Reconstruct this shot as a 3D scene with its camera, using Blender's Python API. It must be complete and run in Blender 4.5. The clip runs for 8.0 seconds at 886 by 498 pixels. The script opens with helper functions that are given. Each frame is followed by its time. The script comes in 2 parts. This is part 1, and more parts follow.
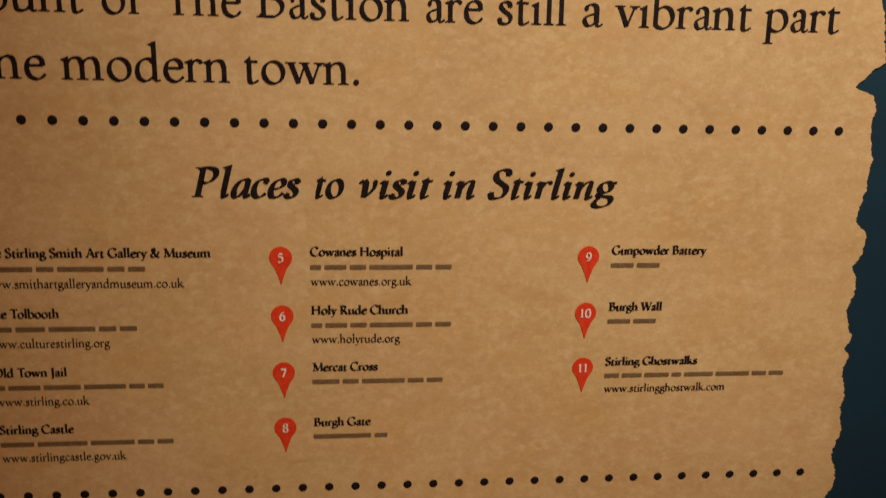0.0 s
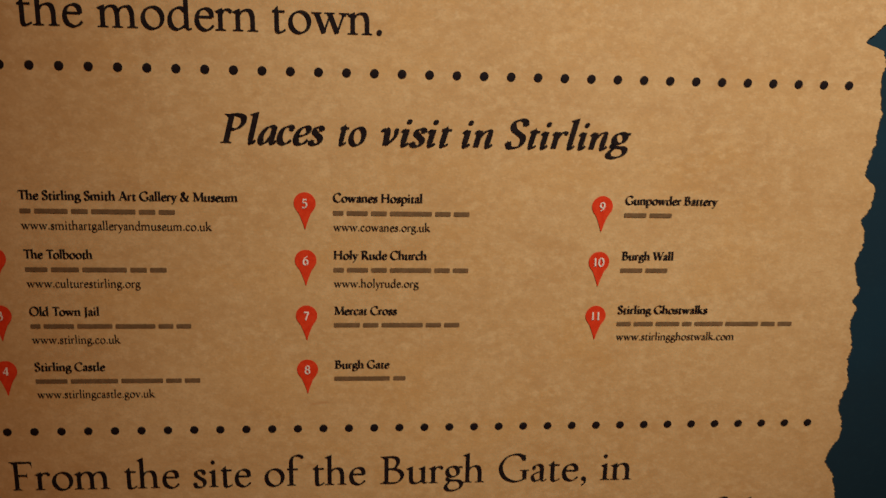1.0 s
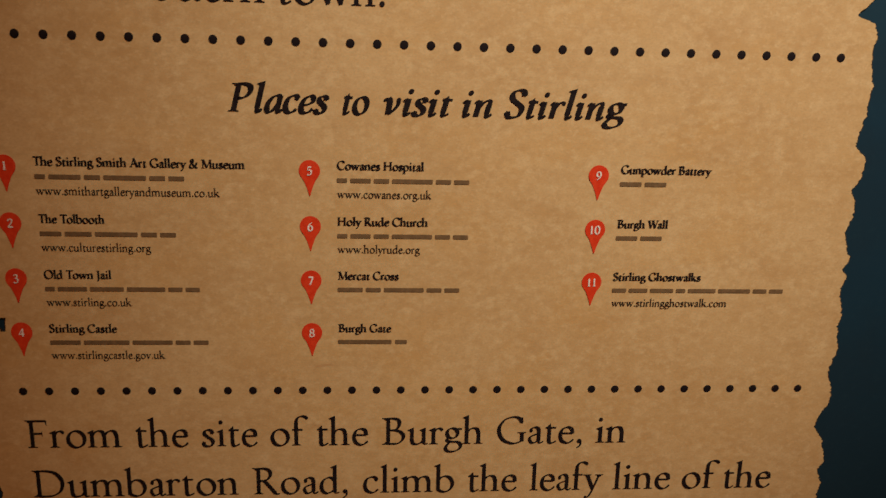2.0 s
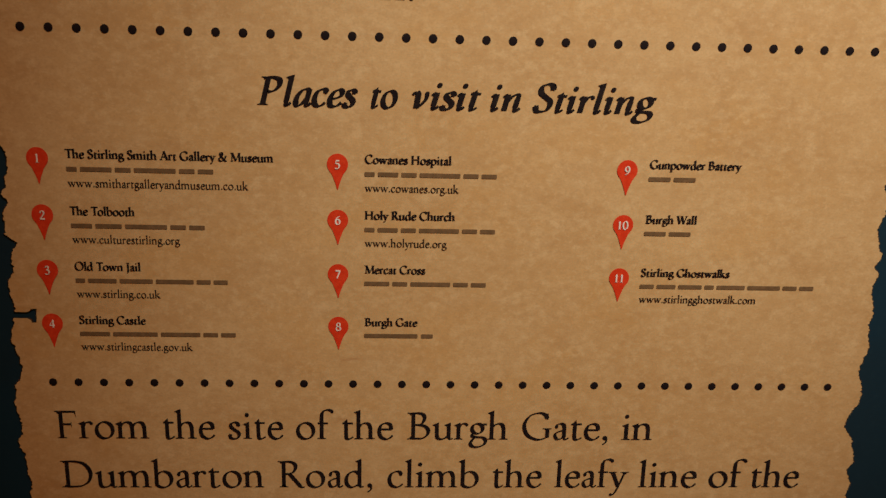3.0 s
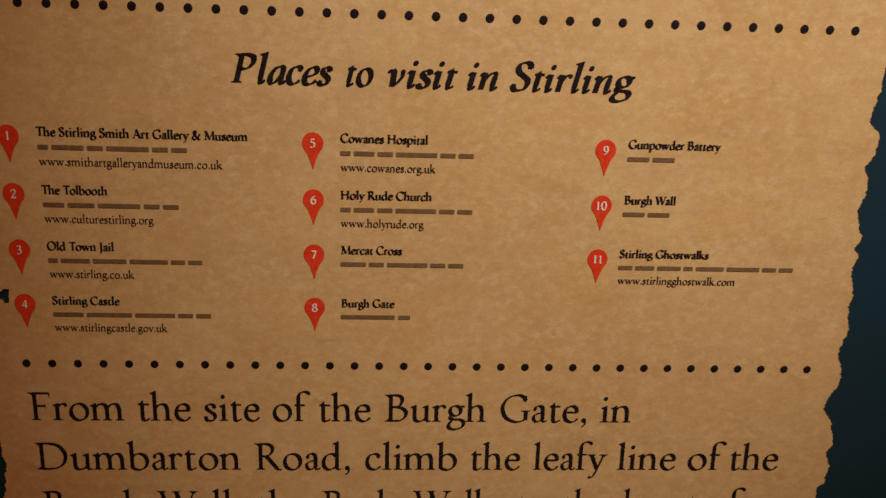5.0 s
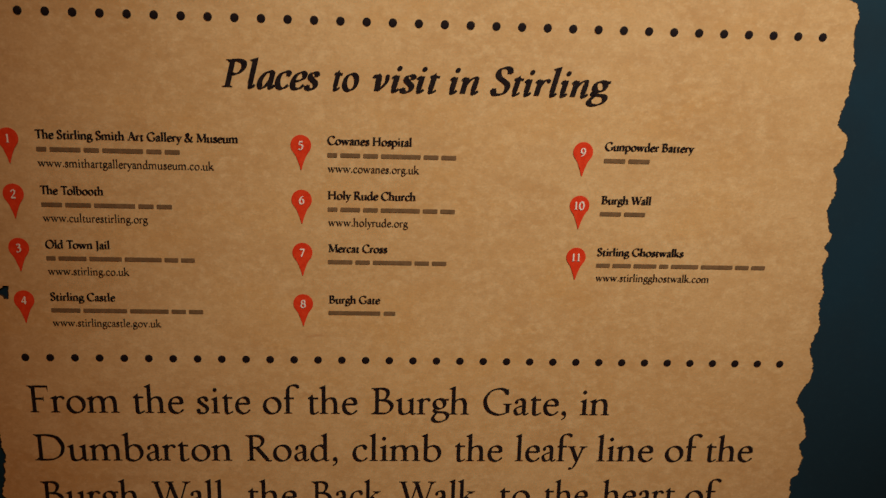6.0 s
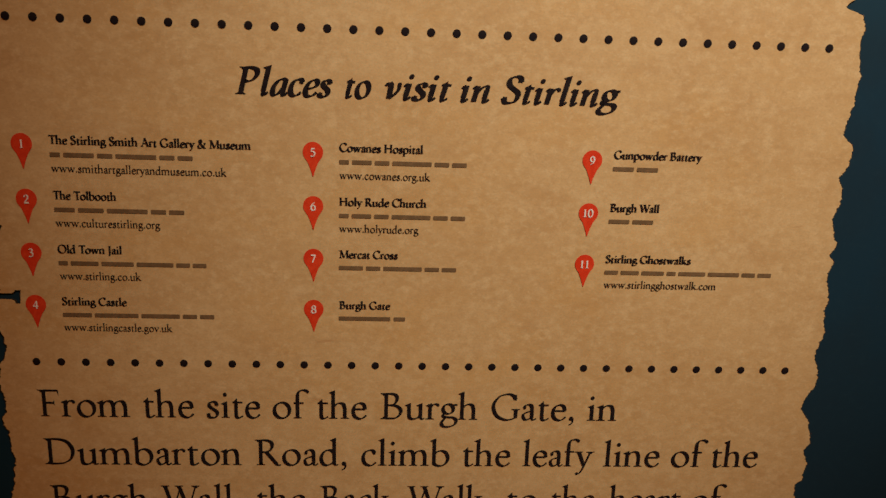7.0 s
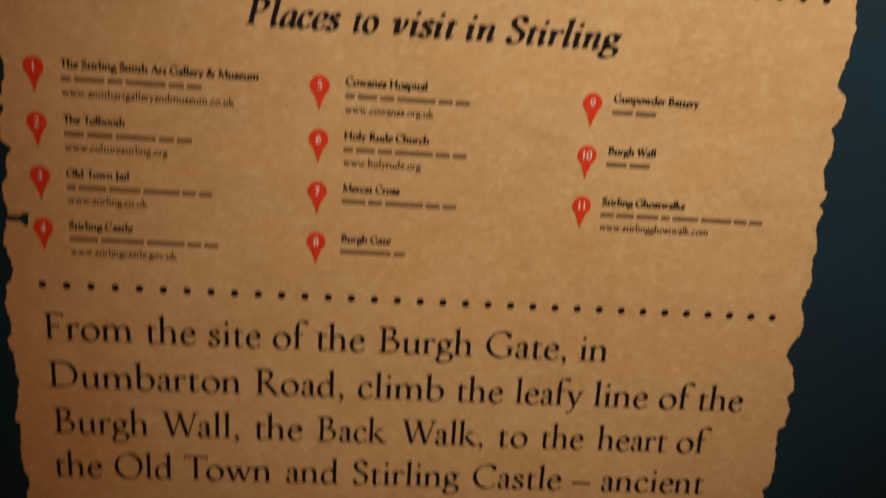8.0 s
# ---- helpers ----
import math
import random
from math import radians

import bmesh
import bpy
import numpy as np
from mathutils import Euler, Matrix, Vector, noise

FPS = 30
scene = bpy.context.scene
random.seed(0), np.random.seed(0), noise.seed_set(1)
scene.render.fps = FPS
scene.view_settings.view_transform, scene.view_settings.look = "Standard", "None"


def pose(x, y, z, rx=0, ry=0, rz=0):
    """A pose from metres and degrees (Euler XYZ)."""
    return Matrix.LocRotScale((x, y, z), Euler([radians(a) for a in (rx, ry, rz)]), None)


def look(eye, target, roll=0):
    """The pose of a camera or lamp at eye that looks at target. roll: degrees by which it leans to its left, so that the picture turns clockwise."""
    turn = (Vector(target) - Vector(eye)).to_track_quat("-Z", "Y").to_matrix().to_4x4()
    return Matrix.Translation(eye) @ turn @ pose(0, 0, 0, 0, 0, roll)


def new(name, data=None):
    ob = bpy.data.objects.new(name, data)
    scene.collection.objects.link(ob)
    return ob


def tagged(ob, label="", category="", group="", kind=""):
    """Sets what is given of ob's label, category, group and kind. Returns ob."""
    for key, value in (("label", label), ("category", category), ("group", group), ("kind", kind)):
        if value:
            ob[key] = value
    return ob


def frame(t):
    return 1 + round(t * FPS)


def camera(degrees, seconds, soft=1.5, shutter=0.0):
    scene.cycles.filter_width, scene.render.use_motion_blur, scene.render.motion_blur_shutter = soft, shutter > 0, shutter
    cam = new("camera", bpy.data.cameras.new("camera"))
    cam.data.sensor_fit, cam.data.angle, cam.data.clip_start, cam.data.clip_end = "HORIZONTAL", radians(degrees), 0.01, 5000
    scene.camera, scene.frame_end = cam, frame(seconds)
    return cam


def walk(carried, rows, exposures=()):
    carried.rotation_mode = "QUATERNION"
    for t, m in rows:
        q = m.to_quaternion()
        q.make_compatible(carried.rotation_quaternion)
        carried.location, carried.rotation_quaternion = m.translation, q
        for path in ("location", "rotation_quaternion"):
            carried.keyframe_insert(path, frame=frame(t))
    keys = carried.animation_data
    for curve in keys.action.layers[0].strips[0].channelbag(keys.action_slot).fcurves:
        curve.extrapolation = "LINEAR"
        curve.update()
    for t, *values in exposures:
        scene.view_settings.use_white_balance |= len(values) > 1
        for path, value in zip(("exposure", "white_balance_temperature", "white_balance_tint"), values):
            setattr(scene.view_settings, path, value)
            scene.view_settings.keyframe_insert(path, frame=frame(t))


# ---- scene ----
# A printed parchment panel with visitor notes on a dark teal display wall.
# Sheet coordinates: u to the right and v up from the tip of the first map pin, in millimetres.
U0, V0 = 0.0, 1.40          # where that tip lies in the room (x, z), metres

cam = camera(66.0, 8.0, soft=1.4, shutter=0.7)
PATH = [
    (0, 0.1858, -0.3050, 0.0718, -4.91, -10.36, -0.81),
    (0.2, 0.1846, -0.3071, 0.0659, -4.93, -10.35, -1.14),
    (0.3, 0.1841, -0.3088, 0.0634, -4.71, -10.42, -1.30),
    (0.5, 0.1813, -0.3123, 0.0591, -4.41, -10.48, -1.40),
    (0.7, 0.1802, -0.3150, 0.0556, -4.09, -10.52, -1.28),
    (0.8, 0.1798, -0.3164, 0.0539, -3.93, -10.64, -1.13),
    (1, 0.1810, -0.3190, 0.0512, -4.03, -10.68, -1.16),
    (1.2, 0.1821, -0.3229, 0.0490, -3.93, -10.91, -1.38),
    (1.5, 0.1829, -0.3285, 0.0455, -3.72, -11.04, -1.33),
    (1.7, 0.1832, -0.3299, 0.0438, -3.86, -11.28, -1.28),
    (2.8, 0.1766, -0.3325, 0.0393, -2.46, -11.66, -1.43),
    (3, 0.1760, -0.3308, 0.0386, -2.41, -11.46, -1.42),
    (3.2, 0.1753, -0.3280, 0.0373, -2.44, -11.43, -1.36),
    (3.5, 0.1743, -0.3242, 0.0349, -2.38, -11.58, -1.52),
    (3.8, 0.1750, -0.3233, 0.0339, -2.24, -11.82, -1.60),
    (4, 0.1762, -0.3242, 0.0342, -2.38, -11.77, -1.53),
    (4.3, 0.1784, -0.3257, 0.0336, -2.45, -11.75, -1.49),
    (4.5, 0.1804, -0.3262, 0.0331, -2.56, -11.78, -1.53),
    (4.7, 0.1824, -0.3269, 0.0320, -2.62, -11.92, -1.55),
    (5.8, 0.1932, -0.3411, 0.0320, -2.74, -12.05, -1.61),
    (6, 0.1939, -0.3430, 0.0328, -2.61, -11.80, -1.56),
    (6.2, 0.1951, -0.3448, 0.0330, -2.70, -11.67, -1.60),
    (6.5, 0.1933, -0.3454, 0.0337, -2.75, -11.73, -1.62),
    (6.7, 0.1908, -0.3450, 0.0343, -2.82, -11.75, -1.79),
    (7, 0.1865, -0.3450, 0.0353, -2.89, -11.60, -1.88),
    (7.3, 0.1826, -0.3469, 0.0332, -2.99, -11.53, -2.14),
    (7.5, 0.1797, -0.3511, 0.0297, -3.07, -11.66, -2.21),
    (7.7, 0.1805, -0.3550, 0.0239, -3.07, -11.81, -2.62),
    (7.8, 0.1821, -0.3566, 0.0204, -3.18, -11.95, -3.04),
    (7.9, 0.1830, -0.3574, 0.0167, -3.22, -12.00, -3.26),
    (8, 0.1835, -0.3589, 0.0095, -3.07, -12.44, -3.66),
]
walk(cam, [(t, pose(U0 + x, y, V0 + z, 90 + pitch, roll, yaw)) for t, x, y, z, yaw, pitch, roll in PATH],
     exposures=[(0, -0.06), (1, -0.05), (3, 0.0), (7, 0.0), (8, 0.07)])

# ---- light: one warm ceiling spot up to the right, and an added orange fill without a fixture ----
world = bpy.data.worlds.new("gallery_air")
scene.world = world
world.use_nodes = True
world.node_tree.nodes["Background"].inputs[0].default_value = (0.9, 0.8, 0.7, 1)
world.node_tree.nodes["Background"].inputs[1].default_value = 0.02


def spot(name, eye, target, watts, colour, angle, blend, size):
    lamp = bpy.data.lights.new(name, "SPOT")
    lamp.energy, lamp.color = watts, colour
    lamp.spot_size, lamp.spot_blend, lamp.shadow_soft_size = radians(angle), blend, size
    ob = new(name, lamp)
    ob.matrix_world = look(eye, target)
    return ob


spot("ceiling_spot", (0.75, -1.0, 2.62), (0.345, 0.0, 1.585), 141, (0.96, 1.0, 0.97), 27.4, 1.0, 0.05)
# unseen area lamp, added to lift and redden the dim lower left
fill = bpy.data.lights.new("unseen_fill", "AREA")
fill.shape, fill.size, fill.size_y, fill.energy, fill.color = "RECTANGLE", 1.2, 0.6, 11.0, (1.0, 0.32, 0.01)
new("unseen_fill", fill).matrix_world = look((0.4, -1.5, 2.66), (0.4, -1.4, 0.0))


# ---- materials ----
class Nodes:
    """Shorthand for a node material."""

    def __init__(self, name, roughness=0.6):
        self.m = bpy.data.materials.new(name)
        self.m.use_nodes = True
        self.t = self.m.node_tree
        self.bsdf = self.t.nodes["Principled BSDF"]
        self.bsdf.inputs["Roughness"].default_value = roughness
        self.at = self.t.nodes.new("ShaderNodeTexCoord").outputs["Object"]

    def link(self, a, b):
        self.t.links.new(a, b)

    def noise(self, scale, stretch=(1, 1, 1), detail=4.0, rough=0.55, shift=0.0, warp=0.0):
        mp = self.t.nodes.new("ShaderNodeMapping")
        mp.inputs["Scale"].default_value = stretch
        mp.inputs["Location"].default_value = (shift, shift * 0.7, -shift)
        n = self.t.nodes.new("ShaderNodeTexNoise")
        n.inputs["Scale"].default_value, n.inputs["Detail"].default_value = scale, detail
        n.inputs["Roughness"].default_value, n.inputs["Distortion"].default_value = rough, warp
        self.link(self.at, mp.inputs[0])
        self.link(mp.outputs[0], n.inputs["Vector"])
        return n.outputs["Fac"]

    def ramp(self, fac, lo, hi, a=0.0, b=1.0):
        r = self.t.nodes.new("ShaderNodeMapRange")
        r.interpolation_type = "SMOOTHSTEP"
        for i, v in enumerate((lo, hi, a, b)):
            r.inputs[i + 1].default_value = v
        self.link(fac, r.inputs[0])
        return r.outputs[0]

    def mix(self, fac, a, b, blend="MIX"):
        x = self.t.nodes.new("ShaderNodeMix")
        x.data_type, x.blend_type = "RGBA", blend
        for value, slot in ((fac, x.inputs[0]), (a, x.inputs[6]), (b, x.inputs[7])):
            if isinstance(value, (int, float)):
                slot.default_value = value
            elif isinstance(value, tuple):
                slot.default_value = (*value, 1)
            else:
                self.link(value, slot)
        return x.outputs[2]

    def product(self, a, b):
        x = self.t.nodes.new("ShaderNodeMath")
        x.operation = "MULTIPLY"
        self.link(a, x.inputs[0])
        self.link(b, x.inputs[1])
        return x.outputs[0]

    def colour(self, c):
        if isinstance(c, tuple):
            self.bsdf.inputs["Base Color"].default_value = (*c, 1)
        else:
            self.link(c, self.bsdf.inputs["Base Color"])
        return self

    def bump(self, height, depth, strength=0.5):
        b = self.t.nodes.new("ShaderNodeBump")
        b.inputs["Strength"].default_value, b.inputs["Distance"].default_value = strength, depth
        self.link(height, b.inputs["Height"])
        self.link(b.outputs[0], self.bsdf.inputs["Normal"])
        return self


def parchment_material():
    """Printed old paper: tan with faint broad clouds, felted mottling, brown foxing, short creases."""
    k = Nodes("parchment", 0.7)
    k.bsdf.inputs["Specular IOR Level"].default_value = 0.25
    c = k.mix(k.ramp(k.noise(10, (0.8, 1, 1.3), 2, 0.5, 3.1), 0.30, 0.70), (0.465, 0.264, 0.099), (0.510, 0.305, 0.124))
    c = k.mix(k.ramp(k.noise(36, (0.8, 1, 1.4), 5, 0.6, 21.0), 0.47, 0.72, 0.0, 0.40), c, (0.40, 0.205, 0.068))
    c = k.mix(k.ramp(k.noise(85, (0.85, 1, 1.15), 4, 0.6, 8.0), 0.45, 0.70, 0.0, 0.33), c, (0.595, 0.385, 0.178))
    c = k.mix(k.ramp(k.noise(24, (0.8, 1, 1.3), 4, 0.6, 91.0), 0.48, 0.68, 0.0, 0.36), c, (0.50, 0.262, 0.078))
    # felt: small soft blotches, stronger in some patches than in others
    felt = k.ramp(k.noise(40, (0.8, 1, 1.2), 3, 0.55, 63.0), 0.36, 0.62, 0.45, 1.0)
    c = k.mix(k.product(felt, k.ramp(k.noise(230, (0.85, 1, 1.1), 2, 0.5, 44.0), 0.42, 0.68, 0.0, 0.25)), c, (0.66, 0.455, 0.225))
    c = k.mix(k.product(felt, k.ramp(k.noise(300, (0.80, 1, 1.1), 2, 0.5, 17.0), 0.42, 0.68, 0.0, 0.25)), c, (0.345, 0.177, 0.060))
    c = k.mix(k.ramp(k.noise(520, (0.80, 1, 1.1), 2, 0.5, 71.0), 0.54, 0.72, 0.0, 0.17), c, (0.68, 0.480, 0.245))
    c = k.mix(k.ramp(k.noise(900, (0.8, 1, 1.1), 2, 0.5, 12.0), 0.44, 0.68, 0.0, 0.22), c, (0.34, 0.190, 0.075))
    c = k.mix(k.ramp(k.noise(60, (0.6, 1, 3.0), 4, 0.6, 31.0, 0.4), 0.67, 0.77, 0.0, 0.42), c, (0.35, 0.15, 0.046))
    k.colour(c)
    return k.bump(k.noise(600, (0.8, 1, 1.1), 2), 0.00012, 0.25).m


def teal_material():
    """Printed backing: dark teal, softly clouded, with a fine grain; a stronger blue-green towards the top."""
    k = Nodes("teal_print", 0.65)
    k.bsdf.inputs["Specular IOR Level"].default_value = 0.08
    c = k.mix(k.ramp(k.noise(5, (1, 1, 1), 3, 0.55, 9.0), 0.32, 0.68), (0.0085, 0.0215, 0.030), (0.0072, 0.0265, 0.041))
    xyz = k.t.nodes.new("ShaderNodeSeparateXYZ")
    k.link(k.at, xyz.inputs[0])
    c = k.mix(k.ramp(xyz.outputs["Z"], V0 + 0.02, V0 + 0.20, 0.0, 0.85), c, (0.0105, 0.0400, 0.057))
    c = k.mix(k.ramp(k.noise(26, (1, 1, 1), 4, 0.6, 2.0), 0.42, 0.7, 0.0, 0.5), c, (0.0095, 0.0200, 0.027))
    c = k.mix(k.ramp(k.noise(260, (1, 1, 1), 2, 0.6, 4.0), 0.5, 0.8, 0.0, 0.35), c, (0.013, 0.031, 0.040))
    k.colour(c)
    return k.bump(k.noise(420), 0.0001, 0.2).m


def ink_material(name, dark, light):
    k = Nodes(name, 0.65)
    k.bsdf.inputs["Specular IOR Level"].default_value = 0.06
    k.colour(k.mix(k.ramp(k.noise(420, (1, 1, 1), 3, 0.6, 6.0), 0.35, 0.75), dark, light))
    return k.m


def plain_material(name, a, b, scale, roughness):
    k = Nodes(name, roughness)
    k.colour(k.mix(k.ramp(k.noise(scale, (1, 1, 1), 5, 0.6), 0.3, 0.7), a, b))
    return k.bump(k.noise(scale * 30), 0.0008, 0.3).m


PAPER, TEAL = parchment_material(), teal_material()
INK = ink_material("black_ink", (0.009, 0.005, 0.005), (0.018, 0.011, 0.009))
SOFT_INK = ink_material("brown_black_ink", (0.018, 0.010, 0.007), (0.040, 0.022, 0.012))
BAR_INK = ink_material("faded_ink", (0.125, 0.068, 0.029), (0.170, 0.092, 0.040))
RED = ink_material("red_ink", (0.53, 0.030, 0.007), (0.60, 0.046, 0.012))
WHITE = ink_material("pale_ink", (0.62, 0.50, 0.40), (0.74, 0.62, 0.52))
# rim colour holds the thin drop shadow along the torn edges
EDGE = ink_material("shadow_rim", (0.020, 0.011, 0.006), (0.07, 0.034, 0.014))
PLASTER = plain_material("grey_plaster", (0.24, 0.21, 0.17), (0.30, 0.26, 0.21), 3, 0.8)
CARPET = plain_material("brown_carpet", (0.09, 0.065, 0.045), (0.14, 0.105, 0.075), 8, 0.95)
CEILING = plain_material("ceiling_paint", (0.34, 0.33, 0.31), (0.40, 0.39, 0.37), 2, 0.85)


# ---- the room ----
def block(name, lo, hi, material):
    verts = [(x, y, z) for x in (lo[0], hi[0]) for y in (lo[1], hi[1]) for z in (lo[2], hi[2])]
    faces = [(0, 1, 3, 2), (4, 6, 7, 5), (0, 4, 5, 1), (2, 3, 7, 6), (0, 2, 6, 4), (1, 5, 7, 3)]
    me = bpy.data.meshes.new(name)
    me.from_pydata(verts, [], faces)
    me.materials.append(material)
    return tagged(new(name, me), kind="structure")


tagged(block("wall_north", (-1.1, 0.0, 0.0), (1.7, 0.15, 2.7), TEAL), "dark teal printed display wall, stronger blue-green towards the top", "wall")
tagged(block("wall_south", (-1.1, -2.35, 0.0), (1.7, -2.2, 2.7), PLASTER), "plain grey plaster wall of the gallery", "wall")
tagged(block("wall_west", (-1.25, -2.35, 0.0), (-1.1, 0.15, 2.7), PLASTER), "plain grey plaster wall of the gallery", "wall")
tagged(block("wall_east", (1.7, -2.35, 0.0), (1.85, 0.15, 2.7), PLASTER), "plain grey plaster wall of the gallery", "wall")
tagged(block("floor", (-1.25, -2.35, -0.1), (1.85, 0.15, 0.0), CARPET), "brown carpet floor of the gallery", "floor")
tagged(block("ceiling", (-1.25, -2.35, 2.7), (1.85, 0.15, 2.8), CEILING), "plain grey painted gallery ceiling", "ceiling")

# ---- the parchment sheet ----
THICK = 0.0010                       # the sheet stands this far off the wall
INK_Y, TOP_Y = -THICK - 0.00025, -THICK - 0.0005


def place(u, v):
    """Room x and z of a spot of the print."""
    return U0 + u * 0.001, V0 + v * 0.001


def part(name, verts, faces, material, parent, label=""):
    me = bpy.data.meshes.new(name)
    me.from_pydata(verts, [], faces)
    me.materials.append(material)
    ob = new(name, me)
    ob.parent = parent
    return tagged(ob, label)


# torn edges: height, and how far the edge lies out there; between them the tear runs ragged
RIGHT = [(300, 415.7), (156.1, 408.7), (127.4, 410.2), (123.5, 412.1), (102.7, 415.2), (96.9, 407.8), (91, 402.5), (87.5, 410.6), (81.1, 414.4), (75.2, 412.3),
         (57.5, 414.6), (45.7, 413.4), (29.1, 410.4), (23.2, 416), (14.9, 416.3), (6.6, 411.8), (-0.2, 414.1), (-6.6, 414.2), (-13.9, 411.5), (-21.7, 412.3),
         (-29, 415.4), (-34.4, 413.1), (-38.7, 415.1), (-46, 413.1), (-58.7, 416.1), (-63.5, 413.9), (-78.1, 416.1), (-88.7, 412.9), (-104.2, 416.2),
         (-121.6, 409.7), (-130.3, 415), (-141.9, 417.7), (-147.7, 414.5), (-154, 416.9), (-165, 416), (-168.9, 412.5), (-192.9, 414.5), (-204.4, 413.1),
         (-207.8, 409.7), (-215, 412.7), (-300, 408.7)]
LEFT = [(300, -20), (40.3, -22.1), (20.3, -18.4), (14.3, -15), (6.4, -14.8), (-0.6, -15.9), (-5.1, -18.5), (-8.6, -16.1), (-13.5, -18.2), (-24.4, -18.5), (-28.9, -13.8),
        (-33.4, -16.8), (-42.3, -16.7), (-48.3, -20), (-55.2, -18.6), (-63.1, -18.3), (-69.1, -19.1), (-75, -21.1), (-91.3, -17.4), (-97.7, -18.4), (-101.7, -21.2),
        (-112.5, -22.4), (-120.4, -19.8), (-127.3, -20.1), (-131.7, -23.1), (-139.1, -20.1), (-153.8, -18.7), (-167.6, -19.8), (-177.9, -22.5), (-180.8, -19.3),
        (-198, -20.5), (-206.8, -19.4), (-215.5, -17), (-227.3, -18.8), (-300, -18.9)]


def tear(profile, v, seed, sign):
    for (va, ua), (vb, ub) in zip(profile, profile[1:]):
        if va >= v >= vb:
            k = (va - v) / (va - vb)
            k = 0.5 * k + 0.5 * k * k * (3 - 2 * k)
            rag = 0.55 * noise.noise((v * 0.22, seed, 0)) + 0.5 * noise.noise((v * 0.62, seed, 4)) + 0.45 * noise.noise((v * 1.4, seed, 9)) + 0.22 * noise.noise((v * 3.1, seed, 13))
            rag -= 0.5 * max(0.0, noise.noise((v * 0.42, seed, 17)) - 0.25)
            # scallops: round lobes with sharp nicks between them
            rag += 1.5 * (abs(noise.noise((v * 0.17, seed, 23))) - 0.2) + 0.7 * (abs(noise.noise((v * 0.5, seed, 29))) - 0.2)
            return ua + (ub - ua) * k + sign * rag
    return profile[-1][1]


# a T-shaped tear runs in from the left edge: a slot that ends in a flared cross-bar
TEAR_TOP, TEAR_FOOT, SLOT_TOP, SLOT_FOOT = -61.5, -68.5, -63.2, -66.3


def tear_inner(v):
    """The far side of the cross-bar, slightly hollow."""
    k = (v - TEAR_FOOT) / (TEAR_TOP - TEAR_FOOT)
    return -8.3 + 1.6 * k * (1 - k) + 0.8 * k * abs(2 * k - 1)


def tear_outer(v):
    """The near side of the cross-bar, which flares into the slot."""
    k = (TEAR_TOP - v) / (TEAR_TOP - SLOT_TOP) if v > SLOT_TOP - 0.01 else (v - TEAR_FOOT) / (SLOT_FOOT - TEAR_FOOT)
    k = min(max(k, 0.0), 1.0)
    return -9.4 - 0.5 * k - 1.7 * k ** 3


def steps(top, foot, step):
    n = max(1, round((top - foot) / step))
    return [top + (foot - top) * i / n for i in range(n + 1)]


def make_sheet():
    left = lambda v: tear(LEFT, v, 1.7, -1)
    right = lambda v: tear(RIGHT, v, 8.3, 1)
    upper = steps(299.0, 140.0, 2.0) + steps(140.0, TEAR_TOP, 0.3)[1:]
    lower = steps(TEAR_FOOT, -240.0, 0.3) + steps(-240.0, -299.0, 2.0)[1:]
    strips = [(upper, left, right), (steps(TEAR_TOP, TEAR_FOOT, 0.3), tear_inner, right), (lower, left, right),
              (steps(TEAR_TOP, SLOT_TOP, 0.2), left, tear_outer), (steps(SLOT_FOOT, TEAR_FOOT, 0.2), left, tear_outer)]
    verts, faces, shadowed = [], [], []
    for rows, near, far in strips:
        base = len(verts)
        for v in rows:
            (xa, z), (xb, _) = place(near(v), v), place(far(v), v)
            # back corner, front corner of the dark shadow rim, front, and the same mirrored
            rim = min(0.00046 + 0.00026 * noise.noise((v * 0.9, 3.0, 21.0)), (xb - xa) * 0.3)
            verts += [(xa, 0, z), (xa, -THICK * 0.85, z), (xa + rim, -THICK, z), (xb - rim, -THICK, z), (xb, -THICK * 0.85, z), (xb, 0, z)]
        for i in range(len(rows) - 1):
            k = base + 6 * i
            faces += [(k + j, k + j + 6, k + j + 7, k + j + 1) for j in range(5)]
            shadowed += [j != 2 for j in range(5)]
        last = base + 6 * len(rows) - 6
        faces += [tuple(range(base, base + 6)), tuple(range(last + 5, last - 1, -1))]
        shadowed += [True, True]
    me = bpy.data.meshes.new("parchment_sheet")
    me.from_pydata(verts, [], faces)
    me.materials.append(PAPER)
    me.materials.append(EDGE)
    for poly, dark in zip(me.polygons, shadowed):
        poly.material_index = int(dark)
    return tagged(new("parchment_sheet", me), "tan parchment sheet with torn edges, black print, on teal wall", "poster")


SHEET = make_sheet()

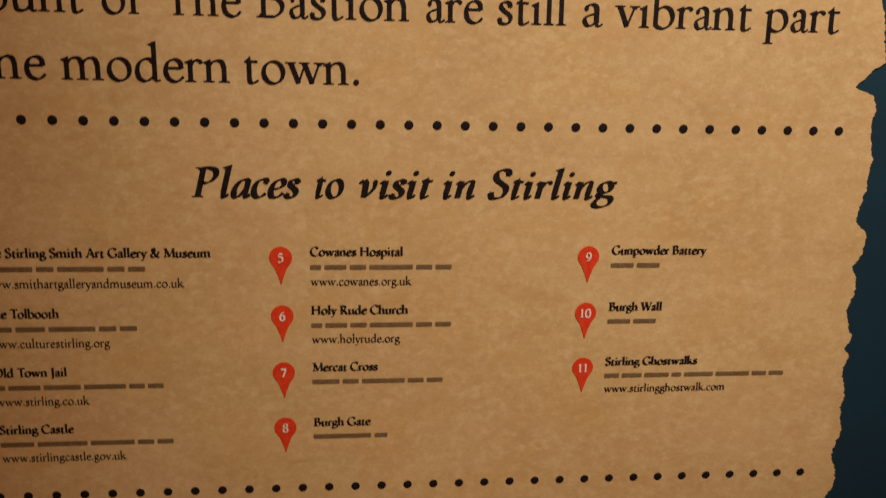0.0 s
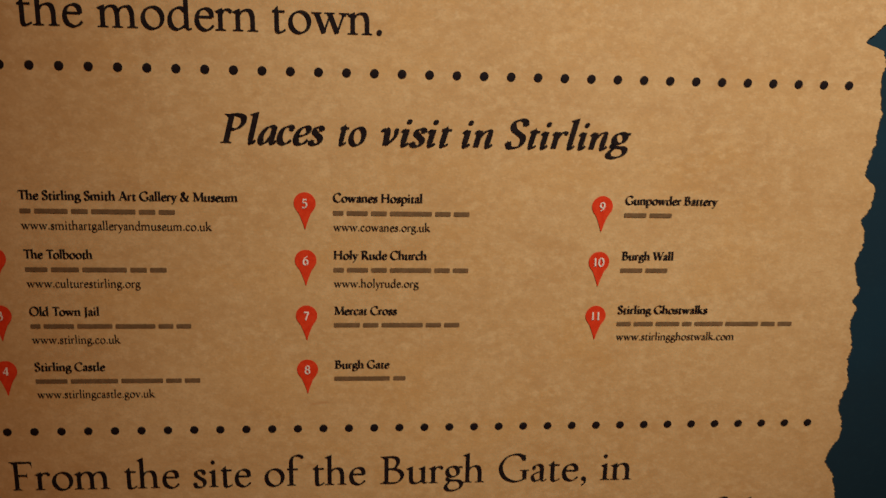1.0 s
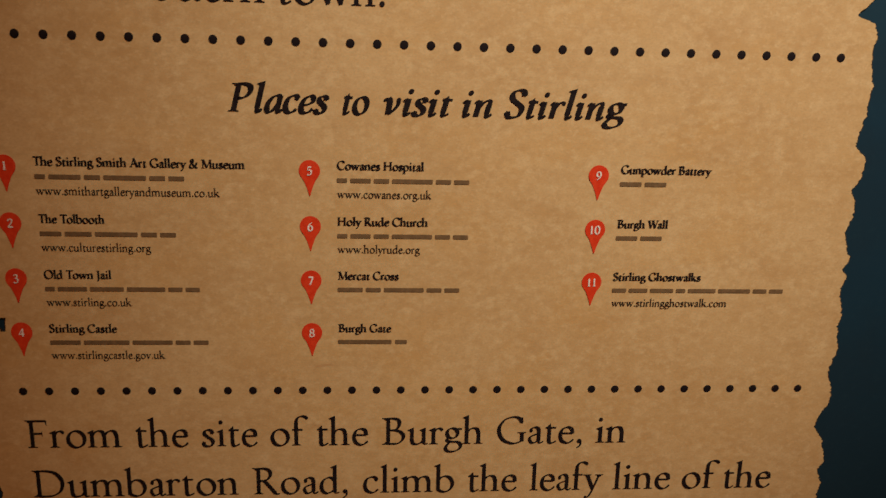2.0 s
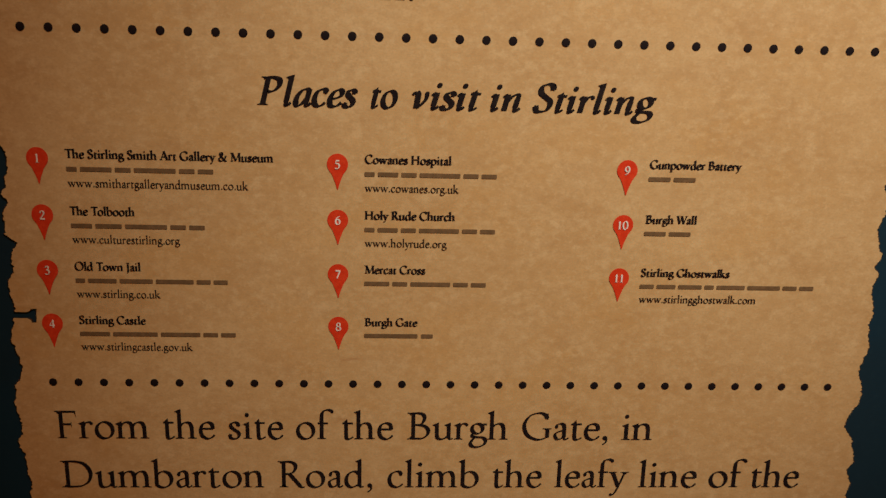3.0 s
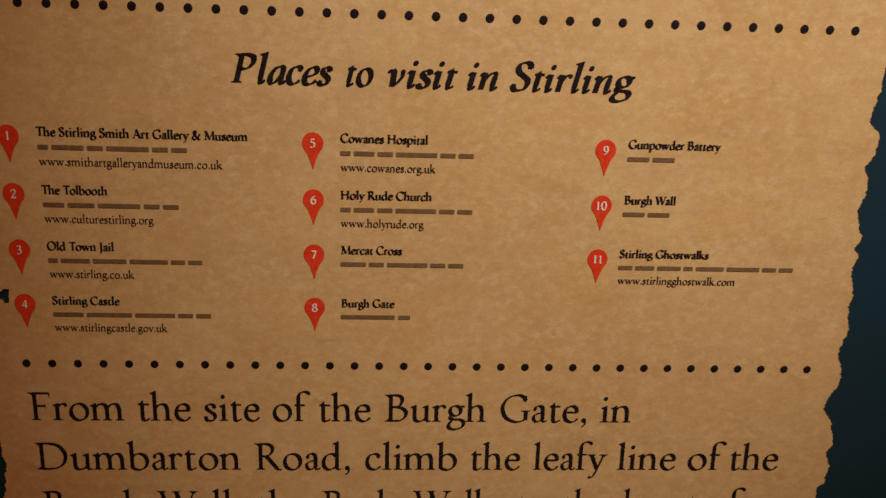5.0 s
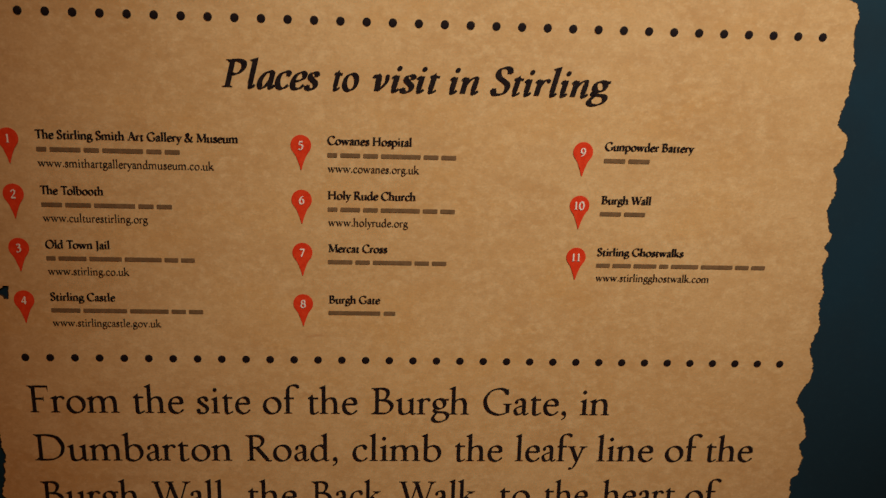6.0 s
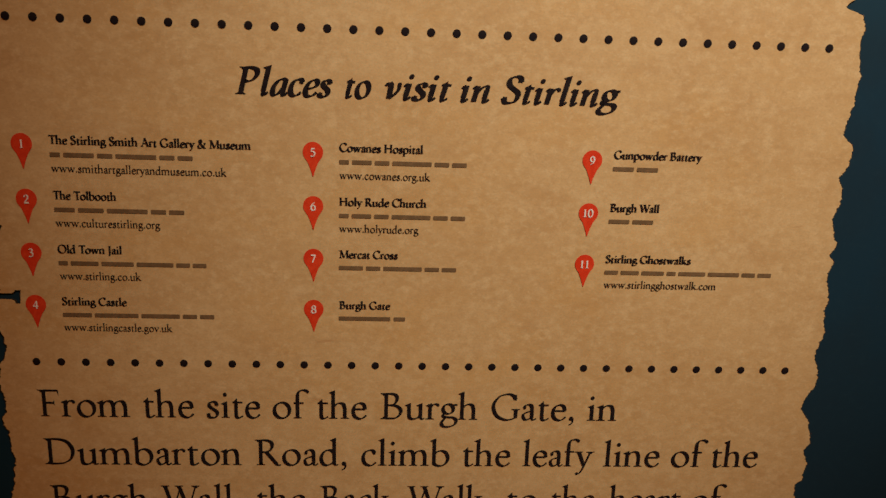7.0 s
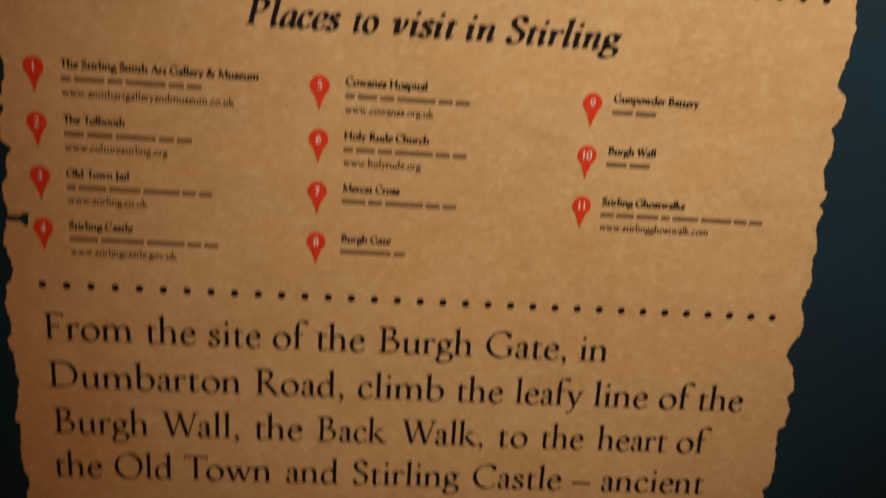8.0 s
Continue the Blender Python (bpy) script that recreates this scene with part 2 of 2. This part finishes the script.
# ---- lettering: a serif alphabet drawn with a slanted broad pen ----
# Each letter: its width, then strokes.  S smooth line, L straight line, O ring (centre, radii), f foot serif, u top serif,
# h flag at the head of a stem, b round blob (centre, radius), P small wedge, w a factor on the pen for the next stroke.
LETTERS = {
    "a": (0.40, "S .09 .30 .115 .365 .19 .395 .26 .365 .28 .29|L .28 .30 .28 .06|w .6|S .28 .08 .29 .02 .33 .005 .39 .045|w .85|S .28 .235 .17 .205 .085 .155 .07 .085 .12 .012 .20 .02 .28 .085|b .095 .305 .033"),
    "b": (0.51, "L .095 .68 .095 .03|h .095 .70|S .095 .28 .17 .365 .28 .39 .385 .335 .435 .20 .39 .07 .28 -.002 .17 .008 .095 .05"),
    "c": (0.42, "S .345 .32 .31 .38 .23 .395 .12 .34 .07 .20 .11 .06 .22 .0 .31 .02 .385 .085|b .338 .32 .034"),
    "d": (0.51, "S .37 .33 .29 .388 .20 .385 .105 .31 .065 .18 .10 .05 .19 .0 .28 .025 .37 .09|L .38 .68 .38 .02|h .38 .70|w .6|S .38 .05 .40 .012 .43 .005 .48 .02"),
    "e": (0.42, "L .075 .238 .36 .238|S .355 .235 .335 .345 .235 .393 .12 .34 .07 .20 .11 .06 .22 .0 .31 .02 .39 .09"),
    "f": (0.32, "L .12 .0 .12 .53|S .12 .50 .13 .61 .185 .685 .28 .705 .375 .67|b .365 .665 .036|w .9|L .03 .383 .27 .383|f .12 0"),
    "g": (0.45, "O .205 .265 .125 .122|w .8|S .29 .355 .35 .372 .43 .368|S .14 .155 .09 .12 .10 .075 .19 .058 .33 .045 .405 -.02 .375 -.12 .25 -.185 .11 -.18 .05 -.115 .075 -.04 .15 .055"),
    "h": (0.51, "L .095 0 .095 .68|h .095 .70|f .095 0|S .095 .27 .165 .355 .255 .388 .34 .36 .378 .255|L .378 .27 .378 0|f .378 0"),
    "i": (0.26, "L .125 0 .125 .375|h .125 .40|f .125 0|b .12 .575 .047"),
    "k": (0.50, "L .095 0 .095 .68|h .095 .70|f .095 0|w .5|L .10 .165 .335 .38|L .19 .235 .43 .01|f .43 0|u .33 .39"),
    "l": (0.25, "L .12 0 .12 .68|h .12 .70|f .12 0"),
    "m": (0.78, "L .095 0 .095 .375|h .095 .40|f .095 0|S .095 .27 .165 .355 .25 .388 .335 .36 .37 .255|L .37 .27 .37 0|f .37 0|S .37 .27 .44 .355 .53 .388 .61 .36 .648 .255|L .648 .27 .648 0|f .648 0"),
    "n": (0.51, "L .095 0 .095 .375|h .095 .40|f .095 0|S .095 .27 .165 .355 .255 .388 .34 .36 .378 .255|L .378 .27 .378 0|f .378 0"),
    "o": (0.51, "O .255 .195 .182 .196"),
    "p": (0.51, "L .095 -.235 .095 .375|h .095 .40|f .095 -.24|S .095 .30 .175 .375 .28 .39 .385 .335 .435 .20 .395 .07 .29 .0 .18 .005 .095 .05"),
    "r": (0.34, "L .10 0 .10 .375|h .10 .40|f .10 0|S .10 .27 .155 .355 .215 .385 .29 .375|b .293 .357 .036"),
    "s": (0.36, "S .275 .30 .25 .37 .175 .393 .10 .36 .095 .285 .175 .215 .26 .155 .28 .08 .225 .008 .14 .0 .08 .025 .06 .10|w .28|L .28 .38 .282 .285|w .28|L .056 .115 .058 .015"),
    "t": (0.32, "L .125 .06 .125 .40|S .125 .08 .14 .02 .20 .0 .295 .05|w .9|L .04 .383 .285 .383|P .035 .378 .15 .49 .164 .378"),
    "u": (0.51, "L .10 .11 .10 .375|h .10 .40|S .10 .13 .12 .035 .20 .003 .295 .03 .37 .10|L .38 .02 .38 .375|h .38 .40|w .6|S .38 .05 .40 .012 .43 .005 .48 .02"),
    "v": (0.46, "L .085 .38 .238 .01|w .55|L .238 .01 .385 .38|u .085 .39|u .385 .39"),
    "w": (0.69, "L .075 .38 .215 .01|w .55|L .215 .01 .345 .36|L .33 .38 .475 .01|w .55|L .475 .01 .615 .38|u .075 .39|u .33 .39|u .615 .39"),
    "y": (0.43, "L .075 .38 .225 .02|w .62|S .375 .38 .25 .06 .18 -.10 .12 -.185 .04 -.205|b .055 -.195 .036|u .075 .39|u .375 .39"),
    "A": (0.66, "w .5|L .09 .01 .325 .65|L .32 .66 .57 .01|w .9|L .18 .225 .47 .225|f .09 0|f .57 0"),
    "B": (0.60, "L .145 0 .145 .65|S .12 .632 .28 .635 .385 .59 .405 .50 .35 .39 .25 .352 .145 .352|S .25 .352 .40 .325 .495 .235 .48 .12 .38 .03 .26 .016 .12 .018|u .11 .65|f .11 0"),
    "C": (0.66, "S .59 .52 .53 .615 .40 .655 .22 .60 .09 .44 .075 .27 .17 .09 .36 .0 .51 .02 .62 .11|w .45|L .60 .64 .60 .49"),
    "D": (0.77, "L .145 0 .145 .65|S .12 .632 .34 .632 .55 .56 .665 .36 .615 .15 .46 .04 .28 .016 .12 .018|u .11 .65|f .11 0"),
    "F": (0.53, "L .145 0 .145 .65|f .145 0|u .11 .65|L .145 .632 .46 .632|P .44 .65 .485 .65 .487 .50|L .145 .335 .36 .335|P .35 .335 .378 .415 .378 .255"),
    "G": (0.73, "S .60 .52 .54 .615 .41 .655 .22 .60 .09 .44 .075 .27 .17 .09 .37 .0 .52 .02 .62 .065|L .615 .05 .615 .27|u .61 .28|w .45|L .605 .64 .605 .50"),
    "H": (0.76, "L .145 0 .145 .65|L .615 0 .615 .65|L .145 .345 .615 .345|f .145 0|f .615 0|u .145 .65|u .615 .65"),
    "J": (0.32, "L .17 .65 .17 .05|S .17 .08 .155 -.08 .10 -.15 .03 -.17|u .17 .65"),
    "M": (0.85, "w .5|L .12 .01 .15 .64|L .15 .64 .43 .03|w .5|L .43 .03 .695 .64|L .70 .65 .735 .01|f .12 0|f .735 0|u .12 .65|u .725 .65"),
    "O": (0.78, "O .39 .325 .312 .332"),
    "P": (0.56, "L .145 0 .145 .65|S .12 .632 .28 .635 .41 .58 .43 .465 .36 .355 .26 .31 .145 .325|f .145 0|u .11 .65"),
    "R": (0.63, "L .145 0 .145 .65|S .12 .632 .28 .635 .40 .58 .42 .475 .36 .375 .26 .335 .145 .335|L .27 .345 .53 .02|w .7|S .51 .035 .56 .0 .63 .005|f .145 0|u .11 .65"),
    "S": (0.48, "S .375 .515 .34 .61 .24 .65 .13 .61 .095 .52 .14 .42 .26 .335 .37 .255 .395 .15 .345 .04 .23 .0 .13 .02 .075 .13|w .3|L .385 .64 .385 .50|w .3|L .068 .15 .072 .01"),
    "T": (0.65, "L .325 0 .325 .64|f .325 0|L .05 .632 .60 .632|P .035 .65 .03 .50 .085 .65|P .615 .65 .62 .50 .565 .65"),
    "W": (0.94, "L .09 .64 .275 .01|w .5|L .275 .01 .46 .60|L .43 .64 .64 .01|w .5|L .64 .01 .84 .64|u .09 .65|u .43 .65|u .84 .65"),
    "0": (0.47, "O .235 .30 .165 .30"),
    "1": (0.40, "L .21 0 .21 .60|f .21 0|P .09 .50 .21 .62 .21 .53"),
    "2": (0.47, "S .09 .45 .13 .56 .23 .60 .335 .545 .345 .42 .25 .24 .07 .035|w 1.8|L .07 .03 .40 .03"),
    "3": (0.47, "S .10 .51 .18 .60 .29 .58 .33 .48 .28 .37 .17 .325|S .17 .325 .32 .30 .37 .18 .30 .03 .17 .0 .08 .05"),
    "4": (0.47, "L .30 0 .30 .60|w .5|L .30 .60 .05 .18|w 1.2|L .04 .18 .42 .18"),
    "5": (0.47, "w 1.6|L .14 .57 .38 .57|w .5|L .15 .58 .12 .34|S .12 .34 .24 .37 .35 .30 .37 .17 .29 .03 .17 .0 .08 .05"),
    "6": (0.47, "S .37 .60 .22 .51 .11 .35 .085 .18|O .235 .185 .145 .185"),
    "7": (0.47, "w 1.6|L .07 .57 .41 .57|L .40 .57 .18 0"),
    "8": (0.47, "O .235 .45 .12 .145|O .235 .155 .15 .155"),
    "9": (0.47, "O .235 .415 .145 .185|S .385 .41 .36 .25 .25 .09 .10 0"),
    "&": (0.74, "S .62 .37 .52 .16 .37 .03 .21 .0 .09 .06 .08 .18 .20 .31 .33 .43 .35 .56 .27 .64 .18 .60 .165 .50 .26 .34 .45 .11 .60 .01 .71 .03|w .7|L .52 .385 .70 .385"),
    ".": (0.22, "b .11 .045 .052"),
    ",": (0.22, "b .11 .045 .052|w .5|S .145 .05 .145 -.04 .11 -.09 .06 -.12"),
    "–": (0.50, "w 1.3|L .02 .21 .48 .21"),
}
# slanted forms that differ from the upright ones
SLANTED = {
    "o": (0.44, "O .22 .195 .155 .196"),
    "c": (0.35, "S .30 .325 .265 .385 .19 .393 .10 .33 .06 .19 .095 .05 .18 .0 .26 .025 .325 .09|b .295 .325 .036"),
    "s": (0.30, "S .235 .31 .21 .37 .15 .393 .085 .36 .08 .285 .15 .215 .22 .155 .235 .08 .185 .008 .115 .0 .06 .03 .045 .085|b .232 .318 .022|b .053 .082 .022"),
    "a": (0.43, "S .335 .345 .27 .388 .17 .35 .09 .22 .08 .08 .14 .0 .235 .06 .33 .22|L .335 .385 .325 .09|w .8|S .325 .11 .335 .015 .375 .003 .43 .07"),
    "e": (0.38, "S .085 .175 .22 .20 .31 .27 .305 .36 .225 .393 .12 .32 .07 .17 .11 .03 .20 .0 .28 .03 .345 .10"),
    "i": (0.26, "w .6|S .02 .31 .06 .365 .10 .385|L .115 .385 .11 .09|w .8|S .11 .11 .12 .015 .16 .003 .22 .07|b .125 .555 .050"),
    "l": (0.25, "L .11 .68 .11 .09|h .11 .70|w .8|S .11 .11 .12 .015 .16 .003 .22 .07"),
    "n": (0.49, "w .6|S .02 .31 .06 .365 .10 .385|L .11 0 .11 .385|w .8|S .11 .16 .19 .31 .28 .385 .345 .365 .345 .28|L .345 .30 .34 .09|w .8|S .34 .11 .35 .015 .39 .003 .45 .07"),
    "r": (0.35, "w .6|S .02 .31 .06 .365 .10 .385|L .11 0 .11 .385|w .8|S .11 .18 .18 .32 .24 .38 .31 .375|b .31 .355 .040"),
    "t": (0.28, "L .115 .09 .125 .42|w .8|S .115 .11 .125 .015 .165 .003 .24 .06|w .9|L .03 .378 .25 .378|P .04 .375 .15 .48 .165 .375"),
    "v": (0.42, "w .6|S .02 .31 .05 .37 .09 .385|S .09 .385 .135 .33 .155 .18 .17 .01|w .7|S .17 .01 .26 .10 .33 .23 .325 .35|b .325 .355 .042"),
}
KERN = {"To": -0.10, "Wa": -0.07, "Th": -0.05, "ro": -0.01, "oo": -0.01}   # letters that sit closer together
NIB = radians(22)


def smooth(pts, steps):
    """Points along a rounded line through pts."""
    out = []
    ext = [pts[0], *pts, pts[-1]]
    for p0, p1, p2, p3 in zip(ext, ext[1:], ext[2:], ext[3:]):
        for i in range(steps):
            t = i / steps
            out.append(tuple(0.5 * (2 * b + (c - a) * t + (2 * a - 5 * b + 4 * c - d) * t * t + (3 * b - a - 3 * c + d) * t ** 3)
                             for a, b, c, d in zip(p0, p1, p2, p3)))
    return [*out, pts[-1]]


def pen(line, thick, thin, closed=False):
    """The quads that a slanted broad pen leaves along a line."""
    n, quads, sides = len(line), [], []
    for i, (x, y) in enumerate(line):
        a = line[(i - 1) % n] if closed or i else line[0]
        b = line[(i + 1) % n] if closed or i < n - 1 else line[-1]
        dx, dy = b[0] - a[0], b[1] - a[1]
        d = math.hypot(dx, dy) or 1e-9
        turn = math.atan2(dy, dx) - NIB
        half = 0.5 * math.hypot(thick * math.sin(turn), thin * math.cos(turn))
        sides.append(((x - dy / d * half, y + dx / d * half), (x + dy / d * half, y - dx / d * half)))
    for i in range(n if closed else n - 1):
        p, q = sides[i], sides[(i + 1) % n]
        quads.append([p[0], p[1], q[1], q[0]])
    return quads


def disc(x, y, r, n=14):
    return [(x + r * math.cos(6.2832 * i / n), y + r * math.sin(6.2832 * i / n)) for i in range(n)]


def glyph(ch, thick, thin, steps, slanted=False):
    """The advance of a letter and its polygons, in ems."""
    width, text = SLANTED.get(ch, LETTERS[ch]) if slanted else LETTERS[ch]
    polys, factor = [], 1.0
    for stroke in text.split("|"):
        kind, *rest = stroke.split()
        v = [float(s) for s in rest]
        pts = list(zip(v[::2], v[1::2]))
        hw = thick * 0.5
        if kind == "w":
            factor = v[0]
            continue
        if kind == "S":
            polys += pen(smooth(pts, steps), thick * factor, thin)
        elif kind == "L":
            polys += pen(pts, thick * factor, thin * max(factor, 0.8))
        elif kind == "O":
            n = steps * 8
            ring = [(v[0] + v[2] * math.cos(6.2832 * i / n), v[1] + v[3] * math.sin(6.2832 * i / n)) for i in range(n)]
            polys += pen(ring, thick, thin, True)
        elif kind == "b":
            r = v[2] * (0.75 + 3.2 * thick)
            polys.append(disc(v[0], v[1], r))
        elif kind == "P":
            polys.append(pts)
        elif kind in "fu":
            x, y = pts[0]
            s, w = (1 if kind == "f" else -1), hw + 0.058
            polys.append([(x - w, y), (x + w, y), (x + w * 0.96, y + s * 0.017), (x + hw * 1.1, y + s * 0.026), (x + hw * 0.8, y + s * 0.06),
                          (x - hw * 0.8, y + s * 0.06), (x - hw * 1.1, y + s * 0.026), (x - w * 0.96, y + s * 0.017)])
        elif kind == "h":
            x, y = pts[0]
            polys.append([(x - hw - 0.062, y - 0.052), (x - hw * 0.9, y - 0.085), (x + hw * 0.93, y - 0.05), (x + hw * 0.93, y + 0.012), (x + hw * 0.4, y + 0.004)])
        factor = 1.0
    return width, polys


def word_polys(text, thick, thin, steps, slant=0.0):
    """Polygons of a word or line and its ink's first and last x, in ems."""
    at, polys = 0.0, []
    for ch, after in zip(text, text[1:] + " "):
        if ch == " ":
            at += 0.235
            continue
        width, shape = glyph(ch, thick, thin, steps, slant > 0)
        polys += [[(x + at + slant * y, y) for x, y in p] for p in shape]
        at += width + KERN.get(ch + after, 0.0)
    xs = [x for p in polys for x, _ in p]
    return polys, min(xs), max(xs)


def lettering(name, pieces, v, em, material, parent, weight=(0.084, 0.026), slant=0.0, steps=5, label="", y=INK_Y):
    """Writing on the sheet as one mesh: pieces are (text, first u, last u), in millimetres; v is the base line."""
    verts, faces = [], []
    for text, ua, ub in pieces:
        polys, a, b = word_polys(text, *weight, steps, slant)
        k = (ub - ua) / (b - a)
        for i, poly in enumerate(polys):
            base = len(verts)
            lift = 0.00001 * (i % 7)
            for x, h in poly:
                px, pz = place(ua + (x - a) * k, v + h * em)
                verts.append((px, y - lift, pz))
            faces.append(tuple(range(base, len(verts))))
    return part(name, verts, faces, material, parent, label)


BODY, EM = (0.096, 0.031), 22.9
lettering("text_line", [("ount", 24.6, 63.7), ("of", 71, 89.3), ("The", 95.0, 127.0), ("Bastion", 132.9, 196.9), ("are", 204.1, 228.6),
                        ("still", 234.7, 265.1), ("a", 272.2, 281.5), ("vibrant", 286.4, 349.1), ("part", 354.9, 390.5)], 114.9, EM, INK, SHEET, BODY, label="large black serif text line")
lettering("text_line", [("of", -5.1, 13.5), ("the", 19.6, 46.9), ("modern", 52.6, 121.2), ("town.", 127.2, 175.4)], 88, EM, INK, SHEET, BODY, label="large black serif text line")
lettering("text_line", [("From", -3.4, 43.4), ("the", 50.5, 76.7), ("site", 83.1, 111.5), ("of", 117.9, 137.3), ("the", 141.7, 168.1),
                        ("Burgh", 175.3, 228.1), ("Gate,", 235.5, 281.1), ("in", 288.4, 305.0)], -129.8, EM, INK, SHEET, BODY, label="large black serif text line")
lettering("text_line", [("Dumbarton", -2.6, 100.9), ("Road,", 108.0, 157.3), ("climb", 165.3, 213.7), ("the", 221.1, 247.4),
                        ("leafy", 254.2, 294.3), ("line", 299.6, 331.6), ("of", 338.2, 358.5), ("the", 361.6, 388.1)], -157.3, EM, INK, SHEET, BODY, label="large black serif text line")
lettering("text_line", [("Burgh", -1.3, 50.2), ("Wall,", 57.1, 99.7), ("the", 108.6, 135.1), ("Back", 143.0, 182.8), ("Walk,", 190.8, 238.0),
                        ("to", 247.0, 264.0), ("the", 272.1, 296.8), ("heart", 304.7, 346.5), ("of", 352.5, 372.4)], -184.6, EM, INK, SHEET, BODY, label="large black serif text line")
lettering("text_line", [("the", -1.7, 23.9), ("Old", 30.7, 62.8), ("Town", 69.0, 118.1), ("and", 126.2, 156.1), ("Stirling", 164.2, 226.3),
                        ("Castle", 234.0, 286.5), ("–", 292.7, 303.9), ("ancient", 310.4, 372.8)], -211.2, EM, INK, SHEET, BODY, label="large black serif text line")
lettering("heading", [("Places", 102.7, 149.8), ("to", 155.8, 168.6), ("visit", 174.9, 207.9), ("in", 212.3, 226.9), ("Stirling", 232.4, 292.3)],
          39.3, 19.8, INK, SHEET, (0.136, 0.037), 0.25, label="bold slanted black heading")


# ---- dotted rules ----
def make_dots(v, ua, ub, count):
    me = bpy.data.meshes.new("dot")
    ring = disc(0, 0, 0.0020, 20)
    me.from_pydata([(x, 0, z) for x, z in ring], [], [tuple(range(len(ring)))])
    me.materials.append(INK)
    for i in range(count):
        x, z = place(ua + (ub - ua) * i / (count - 1), v)
        ob = new("dot", me)
        ob.parent, ob.location = SHEET, (x, INK_Y, z)


make_dots(71.3, -2.2, 396.1, 33)
make_dots(-99.4, -2.3, 396.7, 33)


# ---- the list: map pins with numerals, names, addresses as bars, web addresses ----
def map_pin(u, v, number):
    """A red drop with its tip at (u, v) and a pale numeral in its head."""
    r, cv, top = 5.05, 12.25, []
    tangent = math.acos(r / cv) * 0.93
    for i in range(29):
        a = -math.pi / 2 + tangent + (2 * math.pi - 2 * tangent) * i / 28
        top.append((u + r * math.cos(a), v + cv + r * math.sin(a)))
    flank = lambda s: [(u + s * (0.25 + 3.3 * k ** 1.25), v + 0.2 + 9.0 * k) for k in (0.0, 0.2, 0.4, 0.6, 0.8)]
    ring = flank(1) + top + flank(-1)[::-1]
    verts = [(x, INK_Y, z) for x, z in (place(*p) for p in ring)]
    pin = part("map_pin", verts, [tuple(range(len(verts)))], RED, SHEET, "red map pin with a pale numeral")
    em = 6.7
    polys, a, b = word_polys(number, 0.12, 0.05, 4)
    half = (b - a) * em / 2
    lettering("numeral", [(number, u - half, u + half)], v + cv - 2.1, em, WHITE, pin, (0.12, 0.05), steps=4, y=TOP_Y)


def address_bars(u, v, u_end, words, em):
    """Bars in the place of an address, one for each word."""
    unit = (u_end - u) / (sum(words) + 0.6 * (len(words) - 1))
    at = u
    for n in words:
        b = at + n * unit
        ring = [(at, v + 0.07 * em), (at + 0.25, v + 0.02 * em), (b - 0.25, v + 0.02 * em), (b, v + 0.07 * em),
                (b, v + 0.33 * em), (b - 0.25, v + 0.38 * em), (at + 0.25, v + 0.38 * em), (at, v + 0.33 * em)]
        verts = [(x, INK_Y, z) for x, z in (place(*p) for p in ring)]
        part("address_bar", verts, [tuple(range(8))], BAR_INK, SHEET, "small dark bar")
        at = b + 0.6 * unit


def entry(u_pin, row, number, name, name_end, words, bars_end, web="", web_end=0.0):
    u, v = u_pin + (10.9 if u_pin > 200 else 12.9), 12.6 + u_pin * 0.003 - 27.1 * row
    map_pin(u_pin, -27.0 * row, number)
    lettering("entry_name", [(name, u, name_end)], v, 6.2, INK, SHEET, (0.178, 0.047), steps=4, label="small bold black line of text")
    address_bars(u, v - 6.4, bars_end, words, 5.9)
    if web:
        lettering("web_address", [(web, u, web_end)], v - 13.6, 6.1, SOFT_INK, SHEET, (0.112, 0.046), steps=3)


entry(0, 0, "1", "The Stirling Smith Art Gallery & Museum", 109.8, (2, 6, 3, 8, 3, 3), 81.3, "www.smithartgalleryandmuseum.co.uk", 97.7)
entry(0, 1, "2", "The Tolbooth", 43.4, (4, 5, 8, 3, 3), 76.1, "www.culturestirling.org", 64)
entry(0, 2, "3", "Old Town Jail", 44.6, (2, 6, 7, 8, 3, 3), 86, "www.stirling.co.uk", 53.3)
entry(0, 3, "4", "Stirling Castle", 45.3, (6, 9, 8, 3, 3), 89, "www.stirlingcastle.gov.uk", 67.6)
entry(140, 0, "5", "Cowanes Hospital", 194.8, (2, 4, 3, 8, 3, 3), 216.8, "www.cowanes.org.uk", 198.7)
entry(140, 1, "6", "Holy Rude Church", 197.2, (2, 4, 3, 8, 3, 3), 217, "www.holyrude.org", 193.4)
entry(140, 2, "7", "Mercat Cross", 183.1, (5, 3, 8, 3, 3), 213.4)
entry(140, 3, "8", "Burgh Gate", 179.7, (9, 2), 187.5)
entry(280.6, 0, "9", "Gunpowder Battery", 337.6, (4, 4), 314.9)
entry(280.6, 1, "10", "Burgh Wall", 317.8, (4, 4), 315)
entry(280.6, 2, "11", "Stirling Ghostwalks", 337.3, (3, 4, 5, 2, 6, 7, 3, 3), 381.6, "www.stirlingghostwalk.com", 352.3)
